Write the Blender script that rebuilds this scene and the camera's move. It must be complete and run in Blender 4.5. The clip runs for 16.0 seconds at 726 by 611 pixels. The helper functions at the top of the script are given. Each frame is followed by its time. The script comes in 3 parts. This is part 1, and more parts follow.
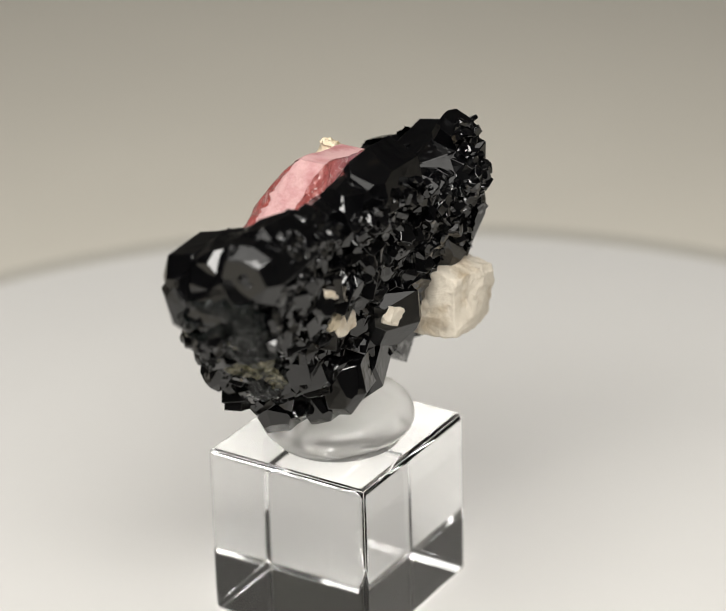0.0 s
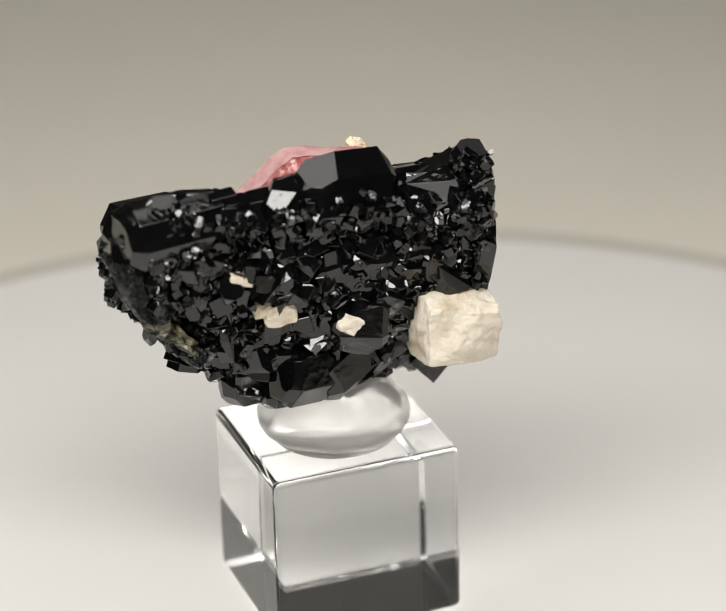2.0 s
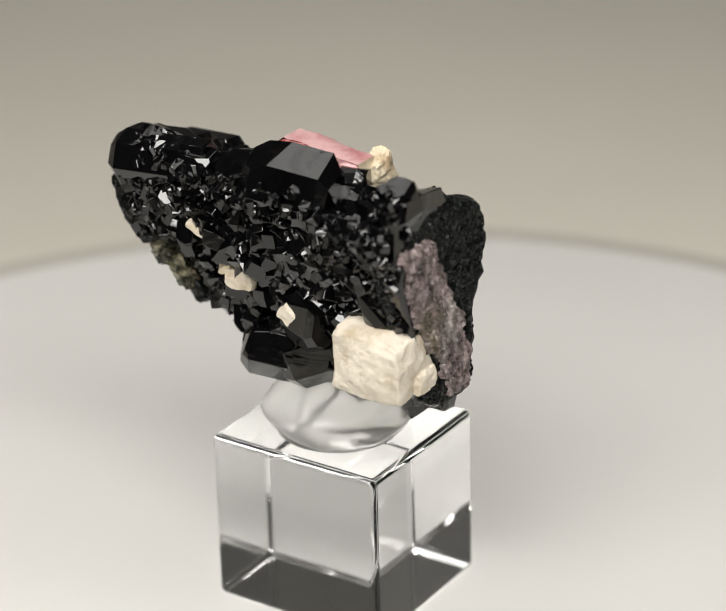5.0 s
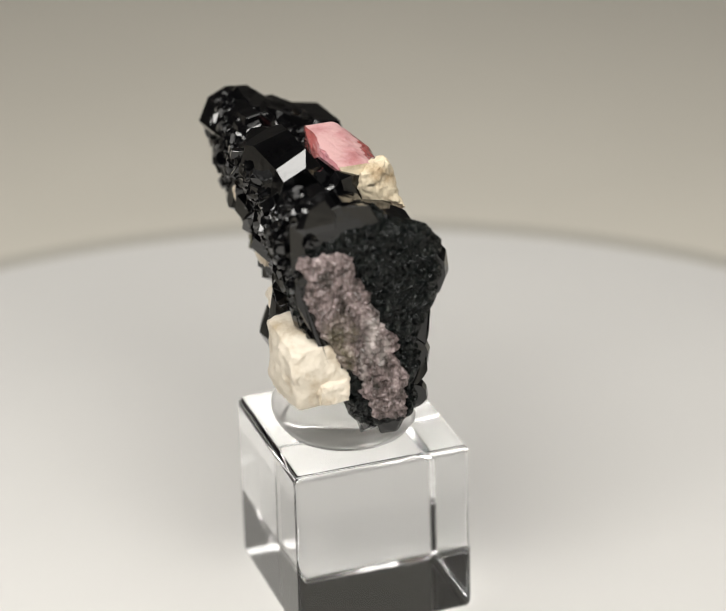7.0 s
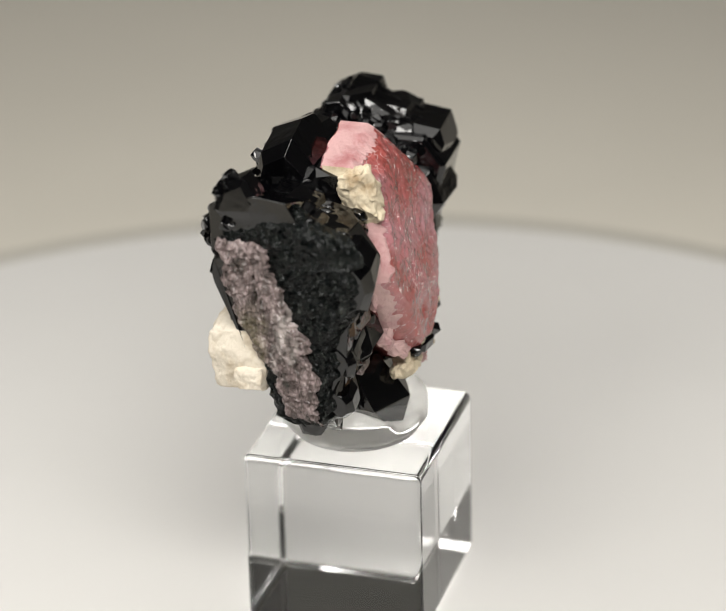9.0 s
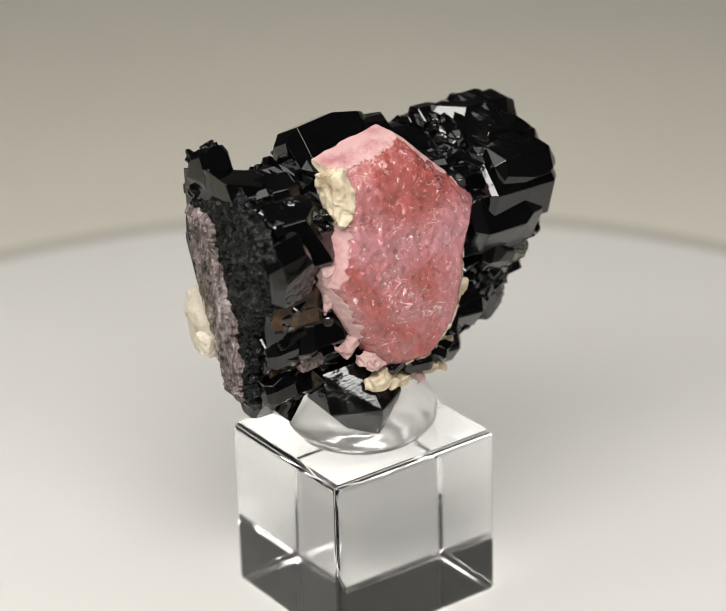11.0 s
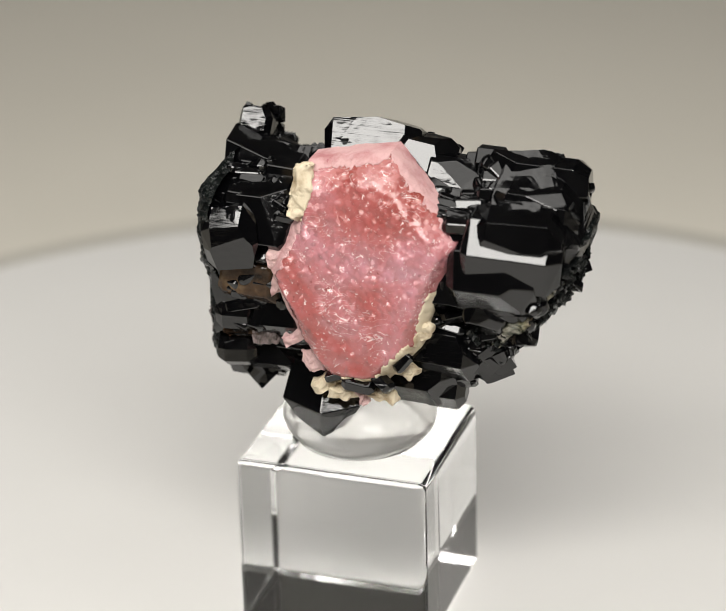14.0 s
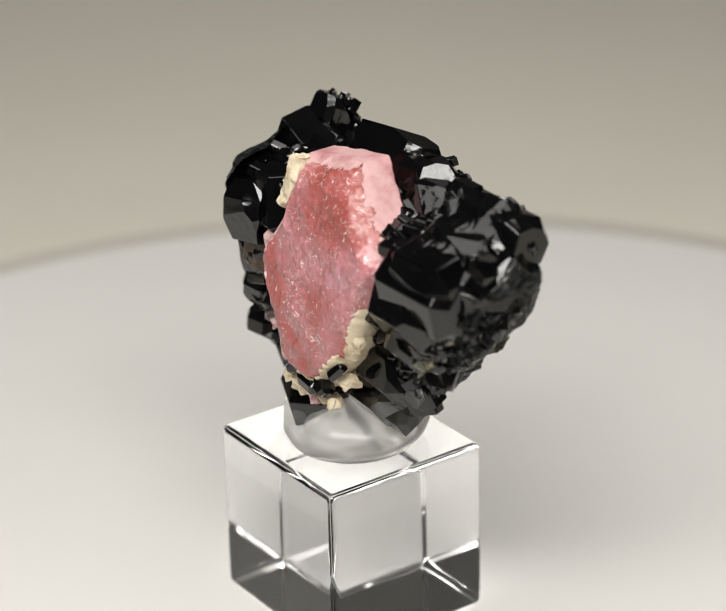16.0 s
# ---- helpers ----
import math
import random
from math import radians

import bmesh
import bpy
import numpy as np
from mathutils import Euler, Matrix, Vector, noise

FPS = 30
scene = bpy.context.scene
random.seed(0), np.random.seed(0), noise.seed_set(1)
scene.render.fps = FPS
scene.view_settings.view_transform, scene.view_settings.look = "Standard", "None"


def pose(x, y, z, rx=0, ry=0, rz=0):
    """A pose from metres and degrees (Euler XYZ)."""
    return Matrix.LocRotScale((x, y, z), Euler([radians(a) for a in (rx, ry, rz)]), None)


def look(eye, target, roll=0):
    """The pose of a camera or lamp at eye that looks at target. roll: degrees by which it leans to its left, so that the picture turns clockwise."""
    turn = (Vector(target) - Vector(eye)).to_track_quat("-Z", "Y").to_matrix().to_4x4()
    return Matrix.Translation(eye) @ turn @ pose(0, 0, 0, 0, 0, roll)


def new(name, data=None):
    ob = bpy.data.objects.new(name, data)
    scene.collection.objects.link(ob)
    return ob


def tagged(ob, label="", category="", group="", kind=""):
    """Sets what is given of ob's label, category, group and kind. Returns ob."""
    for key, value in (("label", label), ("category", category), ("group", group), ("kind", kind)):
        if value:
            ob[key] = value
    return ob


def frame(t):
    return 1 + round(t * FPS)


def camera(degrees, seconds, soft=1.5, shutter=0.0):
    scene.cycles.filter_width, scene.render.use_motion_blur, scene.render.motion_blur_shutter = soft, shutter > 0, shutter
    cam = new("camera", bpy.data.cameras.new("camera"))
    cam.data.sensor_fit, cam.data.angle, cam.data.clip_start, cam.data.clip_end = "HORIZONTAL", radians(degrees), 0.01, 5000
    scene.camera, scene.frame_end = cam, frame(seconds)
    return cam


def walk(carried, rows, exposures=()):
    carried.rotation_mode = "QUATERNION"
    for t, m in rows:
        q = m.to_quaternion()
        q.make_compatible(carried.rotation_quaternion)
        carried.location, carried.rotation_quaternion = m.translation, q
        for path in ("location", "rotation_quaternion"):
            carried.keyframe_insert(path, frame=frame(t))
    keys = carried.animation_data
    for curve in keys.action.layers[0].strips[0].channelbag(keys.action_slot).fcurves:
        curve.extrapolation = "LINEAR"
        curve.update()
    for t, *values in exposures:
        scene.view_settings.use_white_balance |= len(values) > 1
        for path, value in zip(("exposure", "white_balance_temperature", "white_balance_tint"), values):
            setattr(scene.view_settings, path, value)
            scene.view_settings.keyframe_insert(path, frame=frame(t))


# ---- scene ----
# ---- camera ----
cam = camera(15.0, 16.0, soft=1.1)
cam.data.dof.use_dof, cam.data.dof.focus_distance, cam.data.dof.aperture_fstop = True, 0.462, 14.0
EYE = Vector((0.0, -0.42603, 0.25533))
AIM = EYE + Vector((0.00717, 1.0, -0.46902))
walk(cam, [(0.0, look(EYE, AIM, -1.518)), (16.0, look(EYE, AIM, -1.518))])

# ---- world and lights ----
world = bpy.data.worlds.new("world")
scene.world = world
world.use_nodes = True
world.node_tree.nodes["Background"].inputs["Color"].default_value = (0.95, 0.97, 1.0, 1)
world.node_tree.nodes["Background"].inputs["Strength"].default_value = 0.025


def lamp_panel(name, eye, target, sx, sy, watts, color):
    data = bpy.data.lights.new(name, "AREA")
    data.shape, data.size, data.size_y, data.energy, data.color = "RECTANGLE", sx, sy, watts, color
    ob = new(name, data)
    ob.matrix_world = look(eye, target)
    return ob


lamp_panel("overhead_light", (-0.03, -0.06, 0.60), (0, 0, 0.0), 0.80, 0.50, 2.6, (1.0, 0.975, 0.93))
lamp_panel("strip_light", (-0.04, -0.24, 0.36), (0, 0, 0.04), 0.44, 0.11, 2.1, (1.0, 0.975, 0.93))
lamp_panel("ceiling_light", (0.0, 0.25, 1.3), (0.0, 0.25, 0), 0.75, 0.5, 0.5, (1.0, 0.97, 0.94))
scene.view_settings.exposure = 0.0


# ---- materials ----
def material(name, base, rough=0.5, metal=0.0):
    m = bpy.data.materials.new(name)
    m.use_nodes = True
    b = m.node_tree.nodes["Principled BSDF"]
    b.inputs["Base Color"].default_value = (*base, 1)
    b.inputs["Roughness"].default_value = rough
    b.inputs["Metallic"].default_value = metal
    return m, m.node_tree, b


def coords(nt, scale=(1, 1, 1), kind="Object"):
    tc = nt.nodes.new("ShaderNodeTexCoord")
    mp = nt.nodes.new("ShaderNodeMapping")
    mp.inputs["Scale"].default_value = scale
    nt.links.new(tc.outputs[kind], mp.inputs["Vector"])
    return mp.outputs["Vector"]


def noise_tex(nt, vec, scale, detail=4.0, rough=0.55, distort=0.0):
    n = nt.nodes.new("ShaderNodeTexNoise")
    n.inputs["Scale"].default_value = scale
    n.inputs["Detail"].default_value = detail
    n.inputs["Roughness"].default_value = rough
    n.inputs["Distortion"].default_value = distort
    nt.links.new(vec, n.inputs["Vector"])
    return n.outputs["Fac"]


def ramp(nt, fac, stops):
    r = nt.nodes.new("ShaderNodeValToRGB")
    els = r.color_ramp.elements
    while len(els) < len(stops):
        els.new(0.5)
    for e, (pos, col) in zip(els, stops):
        e.position, e.color = pos, (*col, 1)
    nt.links.new(fac, r.inputs["Fac"])
    return r.outputs["Color"]


def bump(nt, bsdf, height, strength, dist=0.001):
    b = nt.nodes.new("ShaderNodeBump")
    b.inputs["Strength"].default_value = strength
    b.inputs["Distance"].default_value = dist
    nt.links.new(height, b.inputs["Height"])
    nt.links.new(b.outputs["Normal"], bsdf.inputs["Normal"])


def sparkle(nt, bsdf, scale, amount, after=True):
    """Tilts the normal a little, cell by cell, as small cleaved grains do."""
    v = coords(nt)
    vo = nt.nodes.new("ShaderNodeTexVoronoi")
    vo.inputs["Scale"].default_value = scale
    nt.links.new(v, vo.inputs["Vector"])
    off = nt.nodes.new("ShaderNodeVectorMath")
    off.operation = "MULTIPLY_ADD"
    nt.links.new(vo.outputs["Color"], off.inputs[0])
    off.inputs[1].default_value = (amount * 2,) * 3
    off.inputs[2].default_value = (-amount,) * 3
    add = nt.nodes.new("ShaderNodeVectorMath")
    nt.links.new(off.outputs[0], add.inputs[0])
    if bsdf.inputs["Normal"].is_linked:
        nt.links.new(bsdf.inputs["Normal"].links[0].from_socket, add.inputs[1])
    else:
        nt.links.new(nt.nodes.new("ShaderNodeNewGeometry").outputs["Normal"], add.inputs[1])
    unit = nt.nodes.new("ShaderNodeVectorMath")
    unit.operation = "NORMALIZE"
    nt.links.new(add.outputs[0], unit.inputs[0])
    nt.links.new(unit.outputs[0], bsdf.inputs["Normal"])


def mat_black_crystal(name="black_crystal", glitter=0.0):
    m, nt, b = material(name, (0.006, 0.006, 0.007), 0.08)
    v = coords(nt)
    col = ramp(nt, noise_tex(nt, v, 160, 3), [(0.35, (0.001, 0.001, 0.0013)), (0.68, (0.002, 0.002, 0.0023)), (0.82, (0.018, 0.013, 0.008))])
    nt.links.new(col, b.inputs["Base Color"])
    r = ramp(nt, noise_tex(nt, v, 420, 3), [(0.4, (0.03,) * 3), (0.72, (0.16,) * 3)])
    nt.links.new(r, b.inputs["Roughness"])
    # growth lines along the prisms, and small broken facets
    lines = noise_tex(nt, coords(nt, (22, 2000, 2000)), 1.0, 2)
    vo = nt.nodes.new("ShaderNodeTexVoronoi")
    vo.inputs["Scale"].default_value = 620
    nt.links.new(v, vo.inputs["Vector"])
    patchy = ramp(nt, noise_tex(nt, v, 150, 2), [(0.48, (0, 0, 0)), (0.62, (1, 1, 1))])
    mul = nt.nodes.new("ShaderNodeMath")
    mul.operation = "MULTIPLY"
    nt.links.new(vo.outputs["Distance"], mul.inputs[0])
    nt.links.new(patchy, mul.inputs[1])
    add = nt.nodes.new("ShaderNodeMath")
    add.operation = "MULTIPLY_ADD"
    nt.links.new(lines, add.inputs[0])
    add.inputs[1].default_value = 0.20
    nt.links.new(mul.outputs[0], add.inputs[2])
    bump(nt, b, add.outputs[0], 0.22, 0.0004)
    if glitter:
        sparkle(nt, b, 700, glitter)
    b.inputs["IOR"].default_value = 1.64
    b.inputs["Specular IOR Level"].default_value = 0.42
    return m


def mat_brown_crystal():
    m, nt, b = material("brown_crystal", (0.05, 0.03, 0.018), 0.12)
    v = coords(nt)
    col = ramp(nt, noise_tex(nt, v, 240, 4), [(0.38, (0.010, 0.007, 0.005)), (0.56, (0.055, 0.032, 0.018)), (0.74, (0.13, 0.085, 0.045))])
    nt.links.new(col, b.inputs["Base Color"])
    bump(nt, b, noise_tex(nt, v, 700, 3), 0.3, 0.0004)
    b.inputs["Specular IOR Level"].default_value = 0.3
    return m


def mat_grit():
    m, nt, b = material("green_black_grit", (0.01, 0.012, 0.01), 0.35)
    v = coords(nt, (1, 1, 0.5))
    col = ramp(nt, noise_tex(nt, v, 900, 5, 0.7), [(0.46, (0.002, 0.003, 0.003)), (0.60, (0.009, 0.011, 0.010)), (0.76, (0.09, 0.095, 0.085))])
    nt.links.new(col, b.inputs["Base Color"])
    bump(nt, b, noise_tex(nt, v, 1100, 4, 0.7), 0.9, 0.0006)
    sparkle(nt, b, 1500, 0.6)
    b.inputs["Roughness"].default_value = 0.15
    b.inputs["Specular IOR Level"].default_value = 0.22
    return m


def mat_mauve():
    m, nt, b = material("mauve_crystal_core", (0.25, 0.16, 0.19), 0.45)
    v = coords(nt, (1, 1, 0.45))
    col = ramp(nt, noise_tex(nt, v, 520, 6, 0.7, 0.4), [(0.32, (0.02, 0.019, 0.014)), (0.46, (0.11, 0.085, 0.08)), (0.60, (0.28, 0.22, 0.215)), (0.76, (0.56, 0.50, 0.46))])
    big = ramp(nt, noise_tex(nt, coords(nt, (1, 1, 0.35)), 95, 3), [(0.54, (0, 0, 0)), (0.66, (1, 1, 1))])
    streak = nt.nodes.new("ShaderNodeMix")
    streak.data_type = "RGBA"
    nt.links.new(big, streak.inputs["Factor"])
    nt.links.new(col, streak.inputs["A"])
    streak.inputs["B"].default_value = (0.58, 0.53, 0.50, 1)
    olive = ramp(nt, noise_tex(nt, v, 70, 2), [(0.55, (0, 0, 0)), (0.7, (1, 1, 1))])
    head = nt.nodes.new("ShaderNodeMix")
    head.data_type = "RGBA"
    nt.links.new(olive, head.inputs["Factor"])
    nt.links.new(streak.outputs["Result"], head.inputs["A"])
    head.inputs["B"].default_value = (0.13, 0.115, 0.06, 1)
    col = head.outputs["Result"]
    nt.links.new(col, b.inputs["Base Color"])
    bump(nt, b, noise_tex(nt, v, 900, 4, 0.7), 0.8, 0.0006)
    sparkle(nt, b, 1300, 0.5)
    b.inputs["Roughness"].default_value = 0.25
    return m


def mat_pink():
    m, nt, b = material("pink_crystal", (0.6, 0.2, 0.2), 0.28)
    v = coords(nt)
    col = ramp(nt, noise_tex(nt, v, 48, 5, 0.58, 0.4), [(0.33, (0.29, 0.055, 0.044)), (0.46, (0.38, 0.115, 0.110)), (0.56, (0.45, 0.185, 0.20)), (0.70, (0.54, 0.29, 0.35))])
    fleck = ramp(nt, noise_tex(nt, v, 1250, 3, 0.6, 1.2), [(0.63, (0, 0, 0)), (0.72, (1, 1, 1))])
    mix = nt.nodes.new("ShaderNodeMix")
    mix.data_type = "RGBA"
    nt.links.new(fleck, mix.inputs["Factor"])
    nt.links.new(col, mix.inputs["A"])
    mix.inputs["B"].default_value = (0.88, 0.74, 0.72, 1)
    # dark red specks and short pale cracks inside
    speck = ramp(nt, noise_tex(nt, v, 480, 4, 0.7, 0.8), [(0.64, (0, 0, 0)), (0.72, (0.8, 0.8, 0.8))])
    crack = ramp(nt, noise_tex(nt, coords(nt, (0.5, 1, 1.3)), 260, 2, 0.5, 2.5), [(0.485, (0, 0, 0)), (0.5, (0.8, 0.8, 0.8)), (0.515, (0, 0, 0))])
    broken = nt.nodes.new("ShaderNodeMath")
    broken.operation = "MULTIPLY"
    nt.links.new(crack, broken.inputs[0])
    nt.links.new(ramp(nt, noise_tex(nt, v, 190, 2), [(0.5, (0, 0, 0)), (0.62, (1, 1, 1))]), broken.inputs[1])
    last = mix.outputs["Result"]
    for fac, tone in ((speck, (0.20, 0.045, 0.04, 1)), (broken.outputs[0], (0.86, 0.70, 0.68, 1))):
        over = nt.nodes.new("ShaderNodeMix")
        over.data_type = "RGBA"
        nt.links.new(fac, over.inputs["Factor"])
        nt.links.new(last, over.inputs["A"])
        over.inputs["B"].default_value = tone
        last = over.outputs["Result"]
    nt.links.new(last, b.inputs["Base Color"])
    vo = nt.nodes.new("ShaderNodeTexVoronoi")
    vo.inputs["Scale"].default_value = 520
    nt.links.new(v, vo.inputs["Vector"])
    add = nt.nodes.new("ShaderNodeMath")
    add.operation = "ADD"
    nt.links.new(vo.outputs["Distance"], add.inputs[0])
    nt.links.new(noise_tex(nt, v, 800, 5, 0.7), add.inputs[1])
    bump(nt, b, add.outputs[0], 0.3, 0.0005)
    sparkle(nt, b, 1300, 0.30)
    b.inputs["Roughness"].default_value = 0.12
    b.inputs["Coat Weight"].default_value = 0.5
    b.inputs["Coat Roughness"].default_value = 0.06
    b.inputs["Subsurface Weight"].default_value = 0.25
    b.inputs["Subsurface Radius"].default_value = (0.003, 0.001, 0.001)
    b.inputs["Subsurface Scale"].default_value = 1.0
    return m


def mat_cream(name="cream_feldspar", lo=(0.52, 0.42, 0.29), hi=(0.74, 0.67, 0.56)):
    m, nt, b = material(name, hi, 0.7)
    v = coords(nt)
    col = ramp(nt, noise_tex(nt, v, 190, 6, 0.65), [(0.3, lo), (0.5, hi), (0.75, tuple(min(1, c * 1.07) for c in hi))])
    nt.links.new(col, b.inputs["Base Color"])
    bump(nt, b, noise_tex(nt, v, 800, 6, 0.7), 0.7, 0.0006)
    return m


def mat_schist():
    """Broken layered rock: black and olive with thin pale seams and glittering grains."""
    m, nt, b = material("olive_schist", (0.05, 0.05, 0.04), 0.4)
    v = coords(nt, (0.45, 1.3, 1.3))
    col = ramp(nt, noise_tex(nt, v, 420, 6, 0.7, 0.6), [(0.36, (0.006, 0.006, 0.005)), (0.46, (0.06, 0.062, 0.045)), (0.55, (0.24, 0.23, 0.18)), (0.66, (0.55, 0.52, 0.46))])
    tint = ramp(nt, noise_tex(nt, coords(nt), 110, 3), [(0.45, (1.0, 1.0, 1.0)), (0.58, (0.92, 0.88, 0.66)), (0.72, (1.0, 0.82, 0.76))])
    mul = nt.nodes.new("ShaderNodeMix")
    mul.data_type, mul.blend_type = "RGBA", "MULTIPLY"
    mul.inputs["Factor"].default_value = 1.0
    nt.links.new(col, mul.inputs["A"])
    nt.links.new(tint, mul.inputs["B"])
    nt.links.new(mul.outputs["Result"], b.inputs["Base Color"])
    bump(nt, b, noise_tex(nt, v, 700, 5, 0.7), 0.9, 0.0006)
    sparkle(nt, b, 1100, 0.4)
    b.inputs["Roughness"].default_value = 0.22
    return m


def mat_clear(name, ior, rough=0.0, tint=(1, 1, 1)):
    m, nt, b = material(name, tint, rough)
    b.inputs["Transmission Weight"].default_value = 1.0
    b.inputs["IOR"].default_value = ior
    return m


def mat_gel():
    """Clear gel, a little milky: most light goes straight through, some is scattered inside."""
    m, nt, b = material("clear_gel", (0.96, 0.955, 0.94), 0.05)
    for key, value in (("Transmission Weight", 0.97), ("IOR", 1.07), ("Coat Weight", 1.0), ("Coat IOR", 1.45), ("Coat Roughness", 0.03)):
        b.inputs[key].default_value = value
    tr = nt.nodes.new("ShaderNodeBsdfTranslucent")
    tr.inputs["Color"].default_value = (0.96, 0.95, 0.93, 1)
    df = nt.nodes.new("ShaderNodeBsdfDiffuse")
    df.inputs["Color"].default_value = (0.93, 0.92, 0.90, 1)
    milk, mix = nt.nodes.new("ShaderNodeMixShader"), nt.nodes.new("ShaderNodeMixShader")
    milk.inputs["Fac"].default_value, mix.inputs["Fac"].default_value = 0.5, 0.30
    nt.links.new(tr.outputs[0], milk.inputs[1])
    nt.links.new(df.outputs[0], milk.inputs[2])
    nt.links.new(b.outputs[0], mix.inputs[1])
    nt.links.new(milk.outputs[0], mix.inputs[2])
    nt.links.new(mix.outputs[0], nt.nodes["Material Output"].inputs["Surface"])
    return m


def mat_paper(name, base, scale, rough=0.6):
    m, nt, b = material(name, base, rough)
    v = coords(nt)
    col = ramp(nt, noise_tex(nt, v, scale, 5), [(0.35, tuple(c * 0.97 for c in base)), (0.65, tuple(min(1, c * 1.03) for c in base))])
    nt.links.new(col, b.inputs["Base Color"])
    bump(nt, b, noise_tex(nt, v, scale * 60, 3), 0.05, 0.0005)
    return m


BLACK, DRUSE, BROWN, GRIT, MAUVE, PINK = mat_black_crystal(), mat_black_crystal("black_druse", 0.22), mat_brown_crystal(), mat_grit(), mat_mauve(), mat_pink()
CREAM = mat_cream()
SCHIST = mat_schist()
ROSE = mat_cream("pale_rose_crust", (0.42, 0.20, 0.21), (0.58, 0.39, 0.375))
PALECRUST = mat_cream("pale_crust", (0.40, 0.16, 0.165), (0.55, 0.33, 0.325))
OCHRE = mat_cream("ochre_crust", (0.34, 0.23, 0.12), (0.64, 0.55, 0.40))
ACRYLIC = mat_clear("clear_acrylic", 1.49, 0.0, (0.96, 0.968, 0.972))
GEL = mat_gel()
WHITE = mat_paper("white_turntable", (0.64, 0.629, 0.608), 6.0, 0.5)
BEIGE = mat_paper("beige_table", (0.665, 0.63, 0.553), 5.0, 0.7)
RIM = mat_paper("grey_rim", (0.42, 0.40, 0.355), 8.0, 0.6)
# unseen room surfaces: tones tuned to brighten what the cube refracts
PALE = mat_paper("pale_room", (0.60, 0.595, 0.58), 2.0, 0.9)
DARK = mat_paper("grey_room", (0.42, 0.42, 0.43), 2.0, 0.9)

MM = 0.001


# ---- helpers for things ----
def empty(name):
    return new(name)


def part(name, bm, mat, parent, label="", smooth=False):
    me = bpy.data.meshes.new(name)
    bm.normal_update()
    bm.to_mesh(me)
    bm.free()
    me.materials.append(mat)
    for poly in me.polygons:
        poly.use_smooth = smooth
    ob = new(name, me)
    ob.parent = parent
    if label:
        ob["label"] = label
    return ob


def hull(points):
    bm = bmesh.new()
    for q in points:
        bm.verts.new(q)
    r = bmesh.ops.convex_hull(bm, input=bm.verts)
    bad = [g for g in r["geom_interior"] + r["geom_unused"] if isinstance(g, bmesh.types.BMVert)]
    bmesh.ops.delete(bm, geom=list(set(bad)), context="VERTS")
    bmesh.ops.dissolve_limit(bm, angle_limit=radians(2), verts=bm.verts, edges=bm.edges)
    return bm


def worn(bm, width=0.00013):
    """Rubs the edges of a crystal down to narrow bright lines."""
    bmesh.ops.bevel(bm, geom=bm.edges[:], offset=width, segments=1, affect="EDGES", clamp_overlap=True)
    return bm


def chipped(bm, rnd, n):
    """Cuts n flat chips off a convex crystal."""
    for _ in range(n):
        d = Vector((rnd.gauss(0, 1), rnd.gauss(0, 1), rnd.gauss(0, 1))).normalized()
        along = [v.co.dot(d) for v in bm.verts]
        hi, lo = max(along), min(along)
        r = bmesh.ops.bisect_plane(bm, geom=bm.verts[:] + bm.edges[:] + bm.faces[:], plane_co=d * (hi - (hi - lo) * rnd.uniform(0.03, 0.11)), plane_no=d, clear_outer=True)
        cut = [g for g in r["geom_cut"] if isinstance(g, bmesh.types.BMEdge)]
        if len(cut) > 2:
            bmesh.ops.edgeloop_fill(bm, edges=cut)
    bmesh.ops.recalc_face_normals(bm, faces=bm.faces)
    return bm


def prism(c, length, ra, rb, roll=0.0, turn=(0, 0, 0), sides=6, tip=(0.55, 0.8), tipl=(0.12, 0.12), seed=0, chip=0.06, chips=0):
    """A prism crystal along its x axis, in millimetres round c, with a smaller face at each end."""
    rnd = random.Random(seed)
    m = Matrix.Translation(Vector(c) * MM) @ pose(0, 0, 0, *turn)
    pts = []
    radii = [1 + rnd.uniform(-0.12, 0.12) for _ in range(sides)]
    for end, tr, tl in ((-1, tip[0], tipl[0]), (1, tip[1], tipl[1])):
        sh = (rnd.uniform(-1, 1) * chip, rnd.uniform(-1, 1) * chip)
        for k in range(sides):
            a = radians(roll) + 2 * math.pi * k / sides
            y, z = ra * math.cos(a) * radii[k], rb * math.sin(a) * radii[k]
            for px, s in ((0.5 - tl, 1.0), (0.5, tr)):
                x = end * length * (px + rnd.uniform(-1, 1) * chip * 0.3)
                pts.append(m @ (Vector((x, y * s + sh[0] * ra * (s < 1), z * s + sh[1] * rb * (s < 1))) * MM))
    return worn(chipped(hull(pts), rnd, chips))


